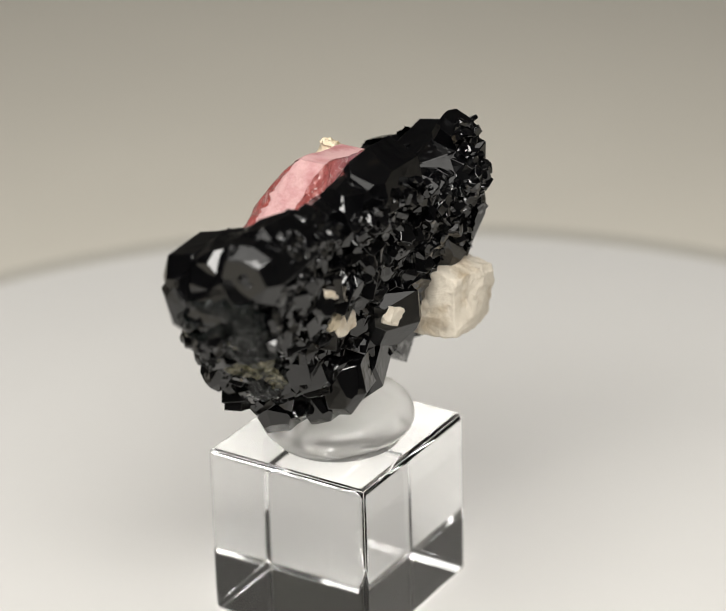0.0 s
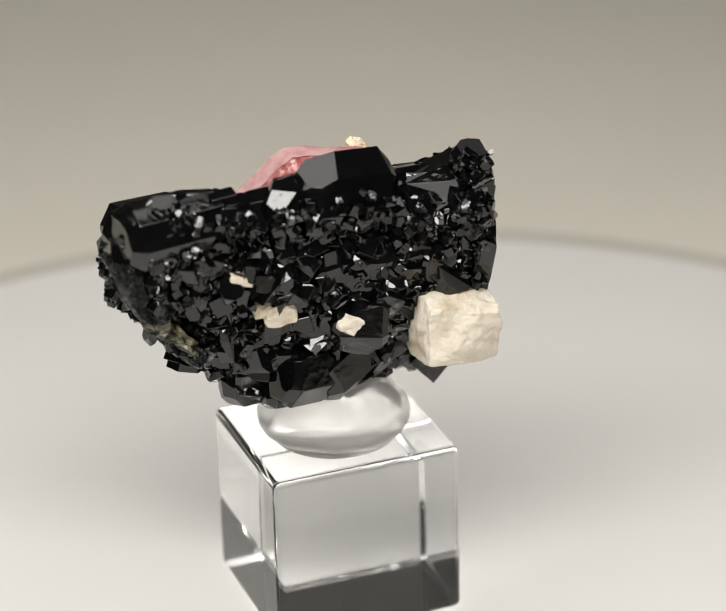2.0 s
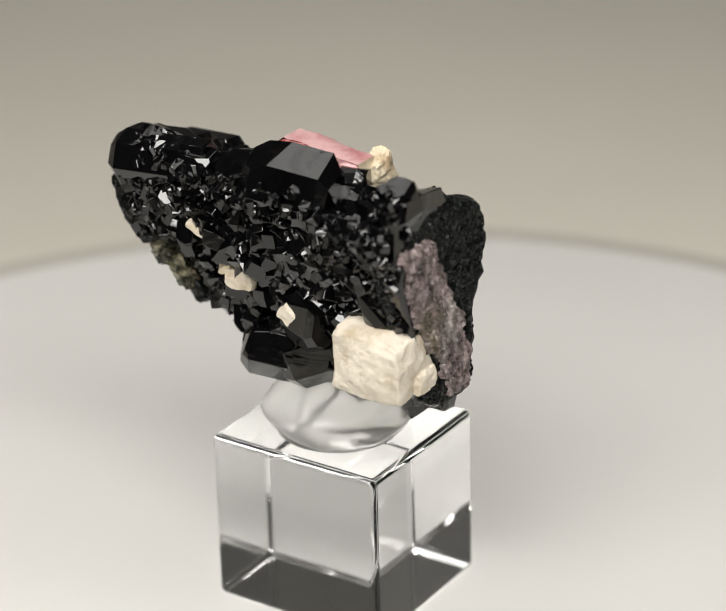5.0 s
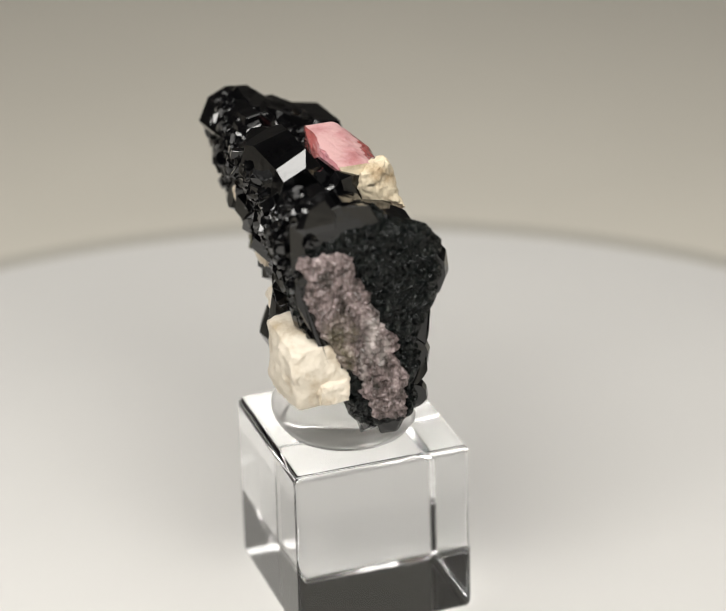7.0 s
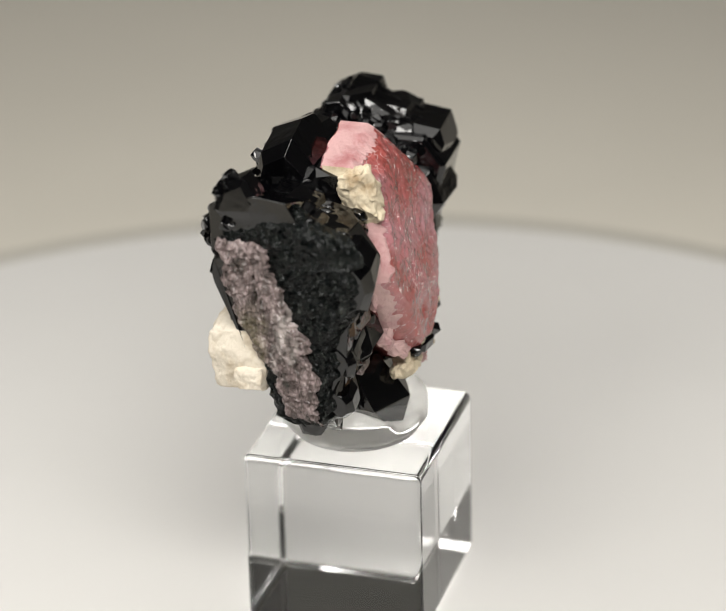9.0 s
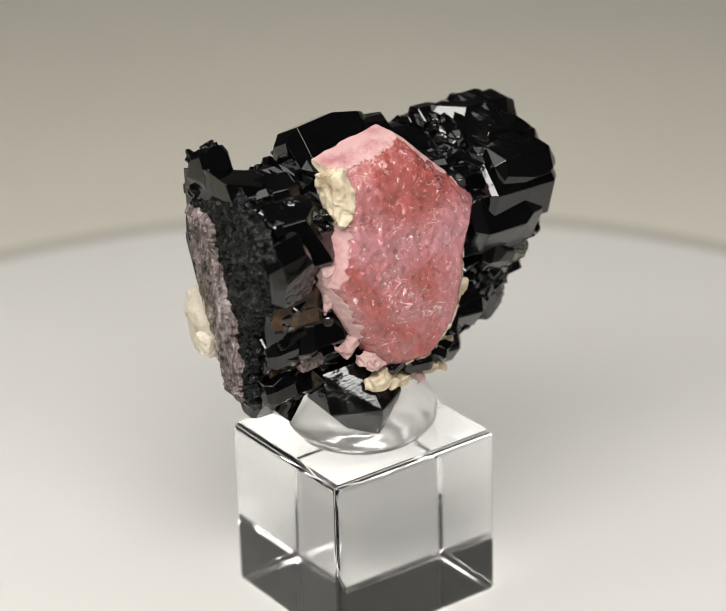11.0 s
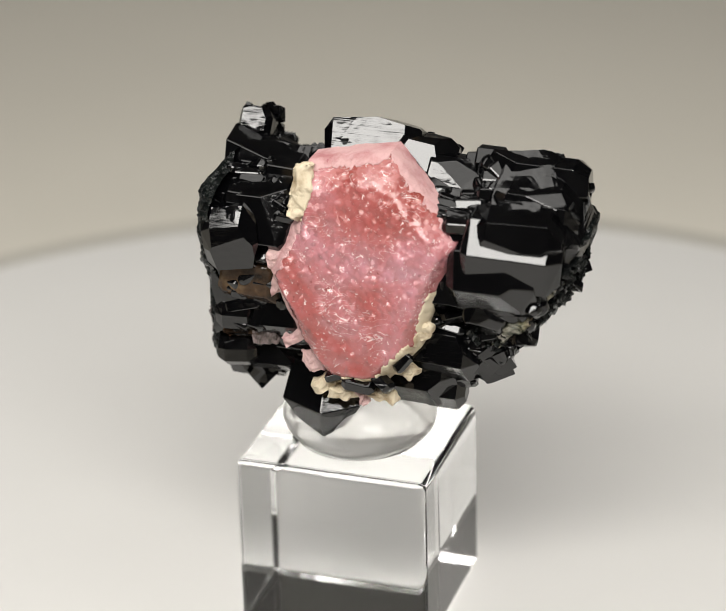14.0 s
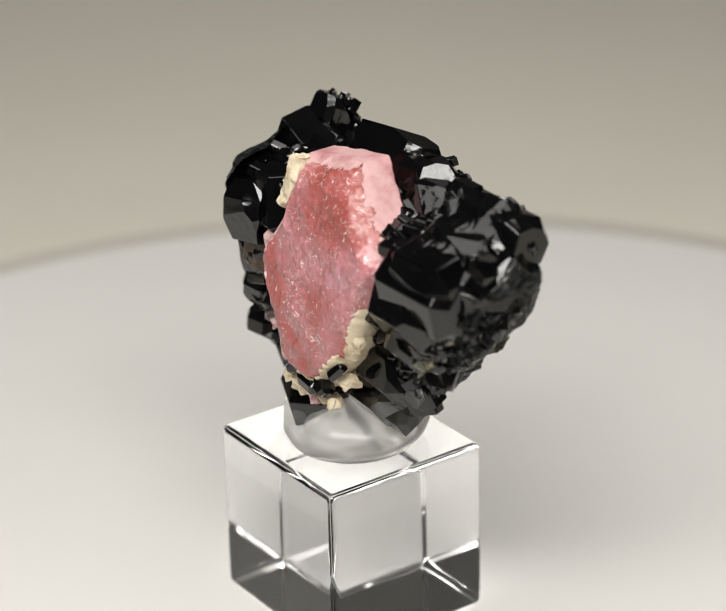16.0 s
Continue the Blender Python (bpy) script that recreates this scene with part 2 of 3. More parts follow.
# ---- setting ----
def build_setting():
    bm = bmesh.new()
    bmesh.ops.create_grid(bm, x_segments=2, y_segments=2, size=1.6)
    bmesh.ops.translate(bm, verts=bm.verts, vec=(0, 0.6, -0.022))
    ob = part("ground", bm, BEIGE, None)
    tagged(ob, "beige grey matte table surface under the turntable", "table", kind="structure")
    # added unseen room; north wall and ceiling paler, standing in for brighter surroundings
    x0, x1, y0, y1, z0, z1 = -1.6, 1.6, -1.0, 2.2, -0.022, 1.9
    for name, lo, hi in (("wall_north", (x0, y1, z0), (x1, y1 + 0.05, z1)), ("wall_south", (x0, y0 - 0.05, z0), (x1, y0, z1)),
                         ("wall_west", (x0 - 0.05, y0, z0), (x0, y1, z1)), ("wall_east", (x1, y0, z0), (x1 + 0.05, y1, z1)),
                         ("ceiling", (x0, y0, z1), (x1, y1, z1 + 0.05))):
        bm = bmesh.new()
        bmesh.ops.create_cube(bm, size=1)
        for v in bm.verts:
            v.co = [lo[i] + (v.co[i] + 0.5) * (hi[i] - lo[i]) for i in range(3)]
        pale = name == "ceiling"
        tagged(part(name, bm, PALE if pale or name == "wall_north" else DARK, None), ("plain pale " if pale or name == "wall_north" else "plain grey ") + ("ceiling" if name == "ceiling" else "wall") + " of an added unseen dim room", "wall", kind="structure")


def lathe(profile, seg, cx=0.0, cy=0.0):
    bm = bmesh.new()
    rings = []
    for r, z in profile:
        if r <= 0:
            rings.append([bm.verts.new((cx, cy, z))])
        else:
            rings.append([bm.verts.new((cx + r * math.cos(2 * math.pi * k / seg), cy + r * math.sin(2 * math.pi * k / seg), z)) for k in range(seg)])
    for a, b in zip(rings, rings[1:]):
        for k in range(seg):
            q = [a[k % len(a)], a[(k + 1) % len(a)], b[(k + 1) % len(b)], b[k % len(b)]]
            q = list(dict.fromkeys(q))
            if len(q) > 2:
                bm.faces.new(q)
    bmesh.ops.recalc_face_normals(bm, faces=bm.faces)
    return bm


def build_turntable():
    ob = empty("turntable")
    R, h, cx, cy = 0.1618, 0.018, -0.0010, -0.0057
    prof = [(0, 0), (R - 0.001, 0), (R, -0.001), (R, -h), (0, -h)]
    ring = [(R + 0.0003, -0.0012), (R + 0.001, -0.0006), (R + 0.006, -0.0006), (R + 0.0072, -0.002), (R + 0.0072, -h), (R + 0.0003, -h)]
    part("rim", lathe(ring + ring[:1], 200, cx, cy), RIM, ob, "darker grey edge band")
    part("platter", lathe(prof, 200, cx, cy), WHITE, ob, smooth=False)
    base = lathe([(0, -h), (0.10, -h), (0.10, -0.0222), (0, -0.0222)], 64)
    part("foot", base, DARK, ob, "grey turntable foot")
    return tagged(ob, "round white matte turntable platter on a table", "turntable")


def build_cube():
    bm = bmesh.new()
    bmesh.ops.create_cube(bm, size=1)
    bmesh.ops.scale(bm, vec=(0.0340, 0.0318, 0.0321), verts=bm.verts)
    bmesh.ops.translate(bm, vec=(-0.0021, 0.0012, 0.0002 + 0.01605), verts=bm.verts)
    bmesh.ops.bevel(bm, geom=bm.edges[:], offset=0.0014, segments=6, profile=0.5, affect="EDGES")
    ob = part("display_block", bm, ACRYLIC, None, smooth=True)
    wn = ob.modifiers.new("weighted_normal", "WEIGHTED_NORMAL")
    wn.mode, wn.weight, wn.keep_sharp = "FACE_AREA", 100, False
    ob.visible_shadow = False
    return tagged(ob, "clear acrylic display cube with rounded edges", "display stand")


def build_putty():
    prof = [(0, 0.0), (11.0, 0.0)]
    for i in range(1, 16):
        a = radians(-52 + i * 9)
        prof.append((13.3 * max(0, math.cos(a)) ** 0.75, 4.3 + 5.4 * math.sin(a)))
    prof += [(0, 9.7)]
    bm = lathe([(r * MM, 0.0317 + z * MM) for r, z in prof], 96, -0.0023, 0.0006)
    for v in bm.verts:
        if v.co.z > 0.0322:
            # dented where the stubby crystal is pressed in, rippled all over
            near = math.exp(-((v.co.x - 0.001) / 0.0065) ** 2) * max(0, v.co.y) / 0.013 * min(1, max(0, (v.co.z - 0.0335) / 0.002))
            v.co.y -= 0.0042 * near
            v.co += 0.0005 * Vector(noise.noise_vector(v.co * 110)) + 0.00015 * Vector(noise.noise_vector(v.co * 420))
    ob = part("mounting_putty", bm, GEL, None, smooth=True)
    return tagged(ob, "clear gel mounting blob squashed on the acrylic cube", "mounting putty")


# ---- specimen: u along x, back with the pink crystal towards +y ----
STATIONS = [  # u, ridge z, front y, back y, foot y, foot z
    (-39.4, 75, -6.5, 3.5, 0, 67), (-37.8, 78.5, -9.5, 5.5, 0.5, 63.5), (-33, 82, -11.3, 8, 3.5, 57.2), (-25.5, 81.5, -11.3, 7.5, 4, 48.8),
    (-23.5, 78.7, -10.8, 6.5, 3.5, 47), (-15, 78.7, -10.2, 5.5, 1, 41.2), (-4, 78.7, -10.8, 5.5, 0, 41.5), (8, 78.7, -12.8, 6, 0, 42.3), (20.0, 79.7, -14.8, 7.5, 0, 42.3)]


def section(u):
    for a, b in zip(STATIONS, STATIONS[1:]):
        if u <= b[0]:
            f = max(0.0, (u - a[0]) / (b[0] - a[0]))
            return [x + f * (y - x) for x, y in zip(a[1:], b[1:])]
    return list(STATIONS[-1][1:])


def skin(u, w):
    """A point of the core's skin, in millimetres; w runs 0 to 8 from the ridge down the front and up the back."""
    zr, yf, yb, y0, z0 = section(u)
    h = zr - z0
    pts = [(-7.0 if yf < -8 else -4.0, zr), (yf + 1.5, zr - 0.1 * h), (yf, zr - 0.32 * h), (0.62 * yf + 0.38 * y0, zr - 0.70 * h),
           (y0, z0), (0.85 * yb, z0 + 0.26 * h), (yb, zr - 0.42 * h), (yb - 1.0, zr - 0.45 * (yb + 6.0))]
    k = int(math.floor(w)) % 8
    f = w - math.floor(w)
    (ya, za), (yc, zc) = pts[k], pts[(k + 1) % 8]
    return Vector((u, ya + f * (yc - ya), za + f * (zc - za)))


def skin_normal(u, ang):
    d1 = skin(min(u + 0.4, 20), ang) - skin(max(u - 0.4, -39.4), ang)
    d2 = skin(u, ang + 0.2) - skin(u, ang - 0.2)
    n = d1.cross(d2)
    n.normalize()
    out = skin(u, ang) - Vector((u, 0, 62))
    return n if n.dot(out) > 0 else -n


def build_core(parent):
    bm = bmesh.new()
    us = [-39.4 + 59.4 * i / 60 for i in range(61)]
    K = 72
    rings = [[bm.verts.new(skin(u, 8 * k / K) * MM) for k in range(K)] for u in us]
    for a, b in zip(rings, rings[1:]):
        for k in range(K):
            bm.faces.new((a[k], a[(k + 1) % K], b[(k + 1) % K], b[k]))
    bm.faces.new(rings[0][::-1])
    bm.faces.new(rings[-1])
    for v in bm.verts:
        v.co += 0.0007 * Vector(noise.noise_vector(v.co * 300))
    bmesh.ops.recalc_face_normals(bm, faces=bm.faces)
    return part("black_matrix", bm, BLACK, parent)


class Bag:
    """Collects many small closed pieces into one mesh."""

    def __init__(self):
        self.v, self.f = [], []

    def add(self, bm):
        n = len(self.v)
        bm.verts.index_update()
        self.v += [tuple(v.co) for v in bm.verts]
        self.f += [[n + v.index for v in f.verts] for f in bm.faces]
        bm.free()

    def part(self, name, mat, parent, label=""):
        me = bpy.data.meshes.new(name)
        me.from_pydata(self.v, [], self.f)
        me.materials.append(mat)
        ob = new(name, me)
        ob.parent = parent
        ob["kind"] = "stuff"
        if label:
            ob["label"] = label
        return ob


def shard(rnd, where, normal, size, tilt=0.6, long=1.0):
    """A small blocky crystal with cut corners, half sunk at a place in millimetres."""
    d = (normal + Vector((rnd.gauss(0, tilt), rnd.gauss(0, tilt), rnd.gauss(0, tilt)))).normalized()
    m = Matrix.Translation(where * MM) @ d.to_track_quat("Z", "Y").to_matrix().to_4x4() @ Matrix.Rotation(rnd.uniform(0, 6.28), 4, "Z")
    a, b, c = size * rnd.uniform(0.6, 1.2) * long, size * rnd.uniform(0.5, 1.1), size * rnd.uniform(0.6, 1.3)
    cut = rnd.uniform(0.25, 0.8)
    pts = []
    skew = rnd.uniform(-0.35, 0.35)
    for sx in (-1, 1):
        for sy in (-1, 1):
            pts.append(Vector((sx * a, sy * b, -c)))
            q = Vector((sx * a * rnd.uniform(0.7, 1) + skew * a, sy * b * rnd.uniform(0.7, 1), c))
            if rnd.random() < 0.45:
                pts += [q - Vector((sx * a * cut, 0, 0)), q - Vector((0, sy * b * cut, 0)), q - Vector((0, 0, c * cut))]
            else:
                pts.append(q)
    bm = hull([m @ (q * MM) for q in pts])
    return worn(bm, 0.00006) if size > 1.0 else bm


BIG = [  # u, y, z, length, ra, rb, roll
    (-21.3, -8.2, 77.0, 6, 3.4, 3.5, 30), (-17, -6, 75.8, 9, 4.5, 4.2, 20), (-3.2, -9.2, 77.8, 16, 5.4, 6.4, 30), (-11.4, -8.4, 77.0, 10, 5.4, 5.4, 25), (-0.4, -1.4, 75.8, 13, 4.6, 4.6, 30),
    (13.0, 1.0, 69.4, 15.5, 7.4, 7.0, 20), (11.5, -9.5, 72.4, 16, 5.4, 5.2, 0), (12.2, -3.0, 74.0, 13, 4.2, 5.0, 30), (17.6, -10.4, 79.2, 5.5, 3.7, 4.3, 30),
    (15.4, -12.8, 74.2, 6, 3.6, 4.2, 0), (-27, 5.0, 66.0, 14, 5.8, 6.2, 30), (-20.5, 4.0, 62.5, 8, 4.5, 4.6, 10), (-31, 5.4, 72.6, 13, 4.4, 4.2, 20), (-32, 0.0, 75.2, 11, 4.0, 3.6, 35), (-25.5, 5.6, 59.5, 7, 3.6, 3.4, 15), (-29, 4.0, 62.5, 12, 4.6, 4.4, 0), (-18, 3.5, 52.0, 13, 4.8, 5.0, 10)]
LOW = [
    (-13.5, 2.0, 46.0, 14, 4.8, 5.2, 25), (-17, 1.5, 43.6, 8, 3.6, 3.8, 30), (-12, -3.5, 44.5, 8, 3.6, 3.8, 0), (-23, 1.5, 52.5, 9, 4.4, 3.8, 30), (13, 3.6, 60, 13, 4.6, 5, 0), (13.5, 1.8, 52.5, 12, 4.6, 5, 30), (13, 0.5, 46.6, 13, 4.6, 4.4, 15),
    (17.5, 0.2, 44.2, 5, 2.6, 4.0, 30), (-6, 4.5, 47, 8, 3, 3.5, 0), (9, 4.5, 55, 9, 3.6, 4.2, 20),
    (-9, -6, 47, 12, 4.4, 5.4, 0), (-2.5, -4.5, 47, 11, 4.6, 5.2, 40), (-1, -9.0, 56, 9, 3.6, 5, 20)]


def build_black_crystals(parent):
    for i, (u, y, z, l, ra, rb, roll) in enumerate(BIG + LOW):
        wild = 30 if y < -4 and z < 60 else 5
        turn = (0, random.Random(i).uniform(-wild, wild), random.Random(i + 50).uniform(-wild, wild))
        brown = u > 12 and y > 1 and z < 62
        # most prism faces lean back a little, so that they mirror the dim room
        roll = (10 if y < -4 else -12) + (roll - 20) * 0.25
        part("brown_crystal" if brown else "black_crystal", prism((u, y, z), l, ra, rb, roll, turn, seed=i, tip=(0.62, 0.72), tipl=(0.16, 0.10), chips=6), BROWN if brown else BLACK, parent, "smoky brown crystal" if brown else "")
    # broad prisms stacked at the pointed end, their flat ends facing out
    for k, (u, y, z, l, ra, rb, roll, sides) in enumerate(((-30.2, -7.0, 76.4, 16.6, 4.9, 5.3, 4, 8), (-29.6, 3.2, 69.4, 15.5, 7.2, 7.0, 10, 7), (-22.6, -7.6, 79.0, 5.0, 2.7, 2.8, 12, 6), (-31.6, -0.6, 73.6, 14.0, 5.2, 4.6, 0, 8))):
        part("black_crystal", prism((u, y, z), l, ra, rb, roll, (0, -3, 4), sides, (0.72, 0.85), (0.14, 0.06), 40 + k, 0.05, 2), BLACK, parent)
    # the wedge that climbs to the broken end
    wedge = [(7.5, -8, 77.5), (20.2, -2.4, 80.4), (20.4, -7.5, 81.2), (19.8, -15.0, 79.0), (8, -13.4, 73.5), (8, -1, 76.5), (19.8, 1.0, 74), (19.6, -15, 71), (8, -12, 70), (8, 1, 70)]
    part("black_crystal", worn(chipped(hull([Vector(p) * MM for p in wedge]), random.Random(31), 0)), BLACK, parent)
    # rounded lobes down the back edge of the broken end
    for k, (u, y, z, l, ra, rb) in enumerate(((16.5, 4.4, 54.6, 7, 3.3, 3.4), (16.8, 4.2, 47.6, 6.5, 2.9, 3.2), (16.0, 6.4, 68.2, 9, 4.4, 5.6))):
        part("black_crystal", prism((u, y, z), l, ra, rb, 15 * k, (0, 4 * k, 5), sides=9, seed=90 + k, tip=(0.6, 0.7), tipl=(0.2, 0.2), chip=0.03, chips=4), BLACK, parent)
    # the stubby hexagonal one that reaches down into the gel
    stub = [(0.9, 11.0, 40.4), (8.6, 7.4, 40.6), (7.8, 3.8, 46.6), (1.2, 5.6, 48.0), (-4.2, 4.8, 46.4), (-5.0, 8.2, 41.4), (0.9, 9.7, 35.3), (5.6, 8.0, 37.2), (-3.0, 8.6, 37.8),
            (8.2, 0, 41), (-4.6, 0, 41), (0.9, 1.5, 36.0), (1.5, 0, 48)]
    part("black_crystal", worn(hull([Vector(p) * MM for p in stub])), BLACK, parent)


def build_druse(parent):
    rnd = random.Random(5)
    front, back, foot = Bag(), Bag(), Bag()
    loose = 0
    for i in range(900):
        u, ang = rnd.uniform(-38.5, 19.0), rnd.uniform(0.75, 4.3)
        big = rnd.random() * (1.0 if u > 6 or skin(u, ang).z > 68 else 1.12)
        size = rnd.uniform(2.0, 3.0) if big > 0.975 else rnd.uniform(1.3, 1.9) if big > 0.7 else rnd.uniform(0.5, 1.15)
        if u < -34 or u > 15.5:
            size = min(size, 1.1)
        nrm = skin_normal(u, ang)
        piece = shard(rnd, skin(u, ang) - nrm * size * 0.35, nrm, size)
        if size > 1.25 and loose < 280:
            loose += 1
            part("druse_crystal", piece, DRUSE if loose % 2 else BLACK, parent)
        else:
            front.add(piece)
    # small crystals grown on the front of the ridge
    for u, y, z, l, ra, rb, roll in BIG:
        if y < -5:
            for _ in range(int(l * (6.5 if u > 8 else 3.2))):
                w = rnd.uniform(-1.1, 0.95 if u > 8 else 0.35)
                q = Vector((u + rnd.uniform(-0.5, 0.5) * l, y - ra * math.cos(w) * 0.86, z + rb * math.sin(w) * 0.86))
                front.add(shard(rnd, q, Vector((0, -math.cos(w), math.sin(w))), rnd.uniform(0.4, 1.2), 0.5))
    for _ in range(150):
        z = rnd.uniform(64, 78)
        q = Vector((rnd.uniform(-35.0, -23), -11.2 + (0.2 * (z - 76) if z > 76 else 0.2 * (76 - z)), z))
        front.add(shard(rnd, q, Vector((-0.2, -1, 0.2)), rnd.uniform(0.4, 1.1), 0.45))
    for i in range(330):
        u, ang = rnd.uniform(-32, 17), rnd.uniform(4.3, 7.7)
        if u < -23 and ang > 6.2:
            ang -= 1.8
        d = skin_normal(u, ang)
        size = rnd.uniform(0.7, 1.9)
        q = skin(u, ang) - d * rnd.uniform(0.1, 0.6)
        back.add(prism(q, size * rnd.uniform(2, 4.5), size, size * rnd.uniform(0.7, 1), rnd.uniform(0, 60), (rnd.gauss(0, 10), rnd.gauss(0, 14), rnd.gauss(0, 14)), seed=i, tip=(0.6, 0.6)))
    for i in range(760):
        u = rnd.uniform(-39.3, -13)
        ang = rnd.uniform(3.1, 5.0)
        foot.add(shard(rnd, skin(u, ang), skin_normal(u, ang), rnd.uniform(0.28, 0.75), 0.35, 1.7))
    # bright little crystals between the pink plate and the broad prisms
    for i in range(46):
        y = rnd.uniform(-4, 5)
        size = rnd.uniform(0.8, 1.9)
        q = Vector((rnd.uniform(-28, -21.5), y - 1.5, 79.0 - (y + 4) * 0.75))
        back.add(prism(q, size * 2.4, size, size * 0.9, rnd.uniform(0, 60), (rnd.gauss(0, 14), rnd.gauss(0, 14), rnd.gauss(0, 25)), seed=400 + i, tip=(0.6, 0.6)))
    front.part("crystal_druse", DRUSE, parent, "glittering crust of small black crystals")
    back.part("prism_crust", BLACK, parent)
    foot.part("broken_underside", GRIT, parent, "grey green gritty broken underside")


def patch(name, mat, parent, edge, z0, z1, u, bulge, seed, label=""):
    """A broken cross-section facing +x, between the curves that edge(z) gives."""
    bm = bmesh.new()
    rows = []
    nz, ny = 90, 36
    for i in range(nz + 1):
        z = z0 + (z1 - z0) * i / nz
        a, b = edge(z)
        row = []
        for k in range(ny + 1):
            f = k / ny
            y = a + (b - a) * f
            rim = min(f, 1 - f, i / nz, 1 - i / nz)
            q = Vector((0, y, z))
            x = u + 0.11 * y + bulge * min(1, rim * 7) + 0.55 * noise.noise(q * 0.45 + Vector((seed, 0, 0))) + 0.45 * noise.noise(q * 1.5) + 0.22 * noise.noise(q * 3.6)
            x -= 2.2 * max(0, 1 - rim * 14)
            row.append(bm.verts.new(Vector((x, y + 0.35 * noise.noise(q * 1.1 + Vector((9, 0, 0))), z)) * MM))
        rows.append(row)
    for a, b in zip(rows, rows[1:]):
        for k in range(ny):
            bm.faces.new((a[k], a[k + 1], b[k + 1], b[k]))
    bmesh.ops.recalc_face_normals(bm, faces=bm.faces)
    return part(name, bm, mat, parent, label)


def lerp(z, *pairs):
    for (z0, a), (z1, b) in zip(pairs, pairs[1:]):
        if z <= z1:
            return a + (b - a) * max(0, z - z0) / (z1 - z0)
    return pairs[-1][1]


def build_end(parent):
    rim = lambda z: (lerp(z, (41, -1), (45, -6.0), (52, -7.5), (60, -12.6), (67, -15.0), (76, -14.8), (79.5, -11.5)) + 0.9 * noise.noise((0, 3, z * 0.8)),
                     lerp(z, (41, 1), (44, 3.4), (47.5, 5.4), (50.5, 4.2), (53.5, 6.0), (57, 5.2), (60, 6.6), (64, 8.8), (68.5, 9.9), (72.5, 9.4), (75.5, 7.2), (77.2, 1.5), (79.5, -1)) + 0.5 * noise.noise((0, 8, z * 0.9)))
    core = lambda z: (lerp(z, (43, -2.0), (52, -5.6), (60, -11.2), (66, -13.6), (72, -14.4), (77, -13.0)) + 1.5 * noise.noise((0, 1, z * 0.35)) + 0.8 * noise.noise((0, 1, z * 1.3)),
                      lerp(z, (43, 2.0), (52, 3.0), (60, 0.6), (66, -2.4), (72, -5.2), (77, -9.5)) + 1.9 * noise.noise((0, 5, z * 0.35)) + 0.9 * noise.noise((0, 5, z * 1.3)))
    patch("broken_end", GRIT, parent, rim, 41.5, 79.6, 20.2, 1.2, 0, "green black granular broken end")
    patch("mauve_core", MAUVE, parent, core, 43.0, 75.6, 21.4, 0.9, 4, "pale mauve granular stripe in the broken end")


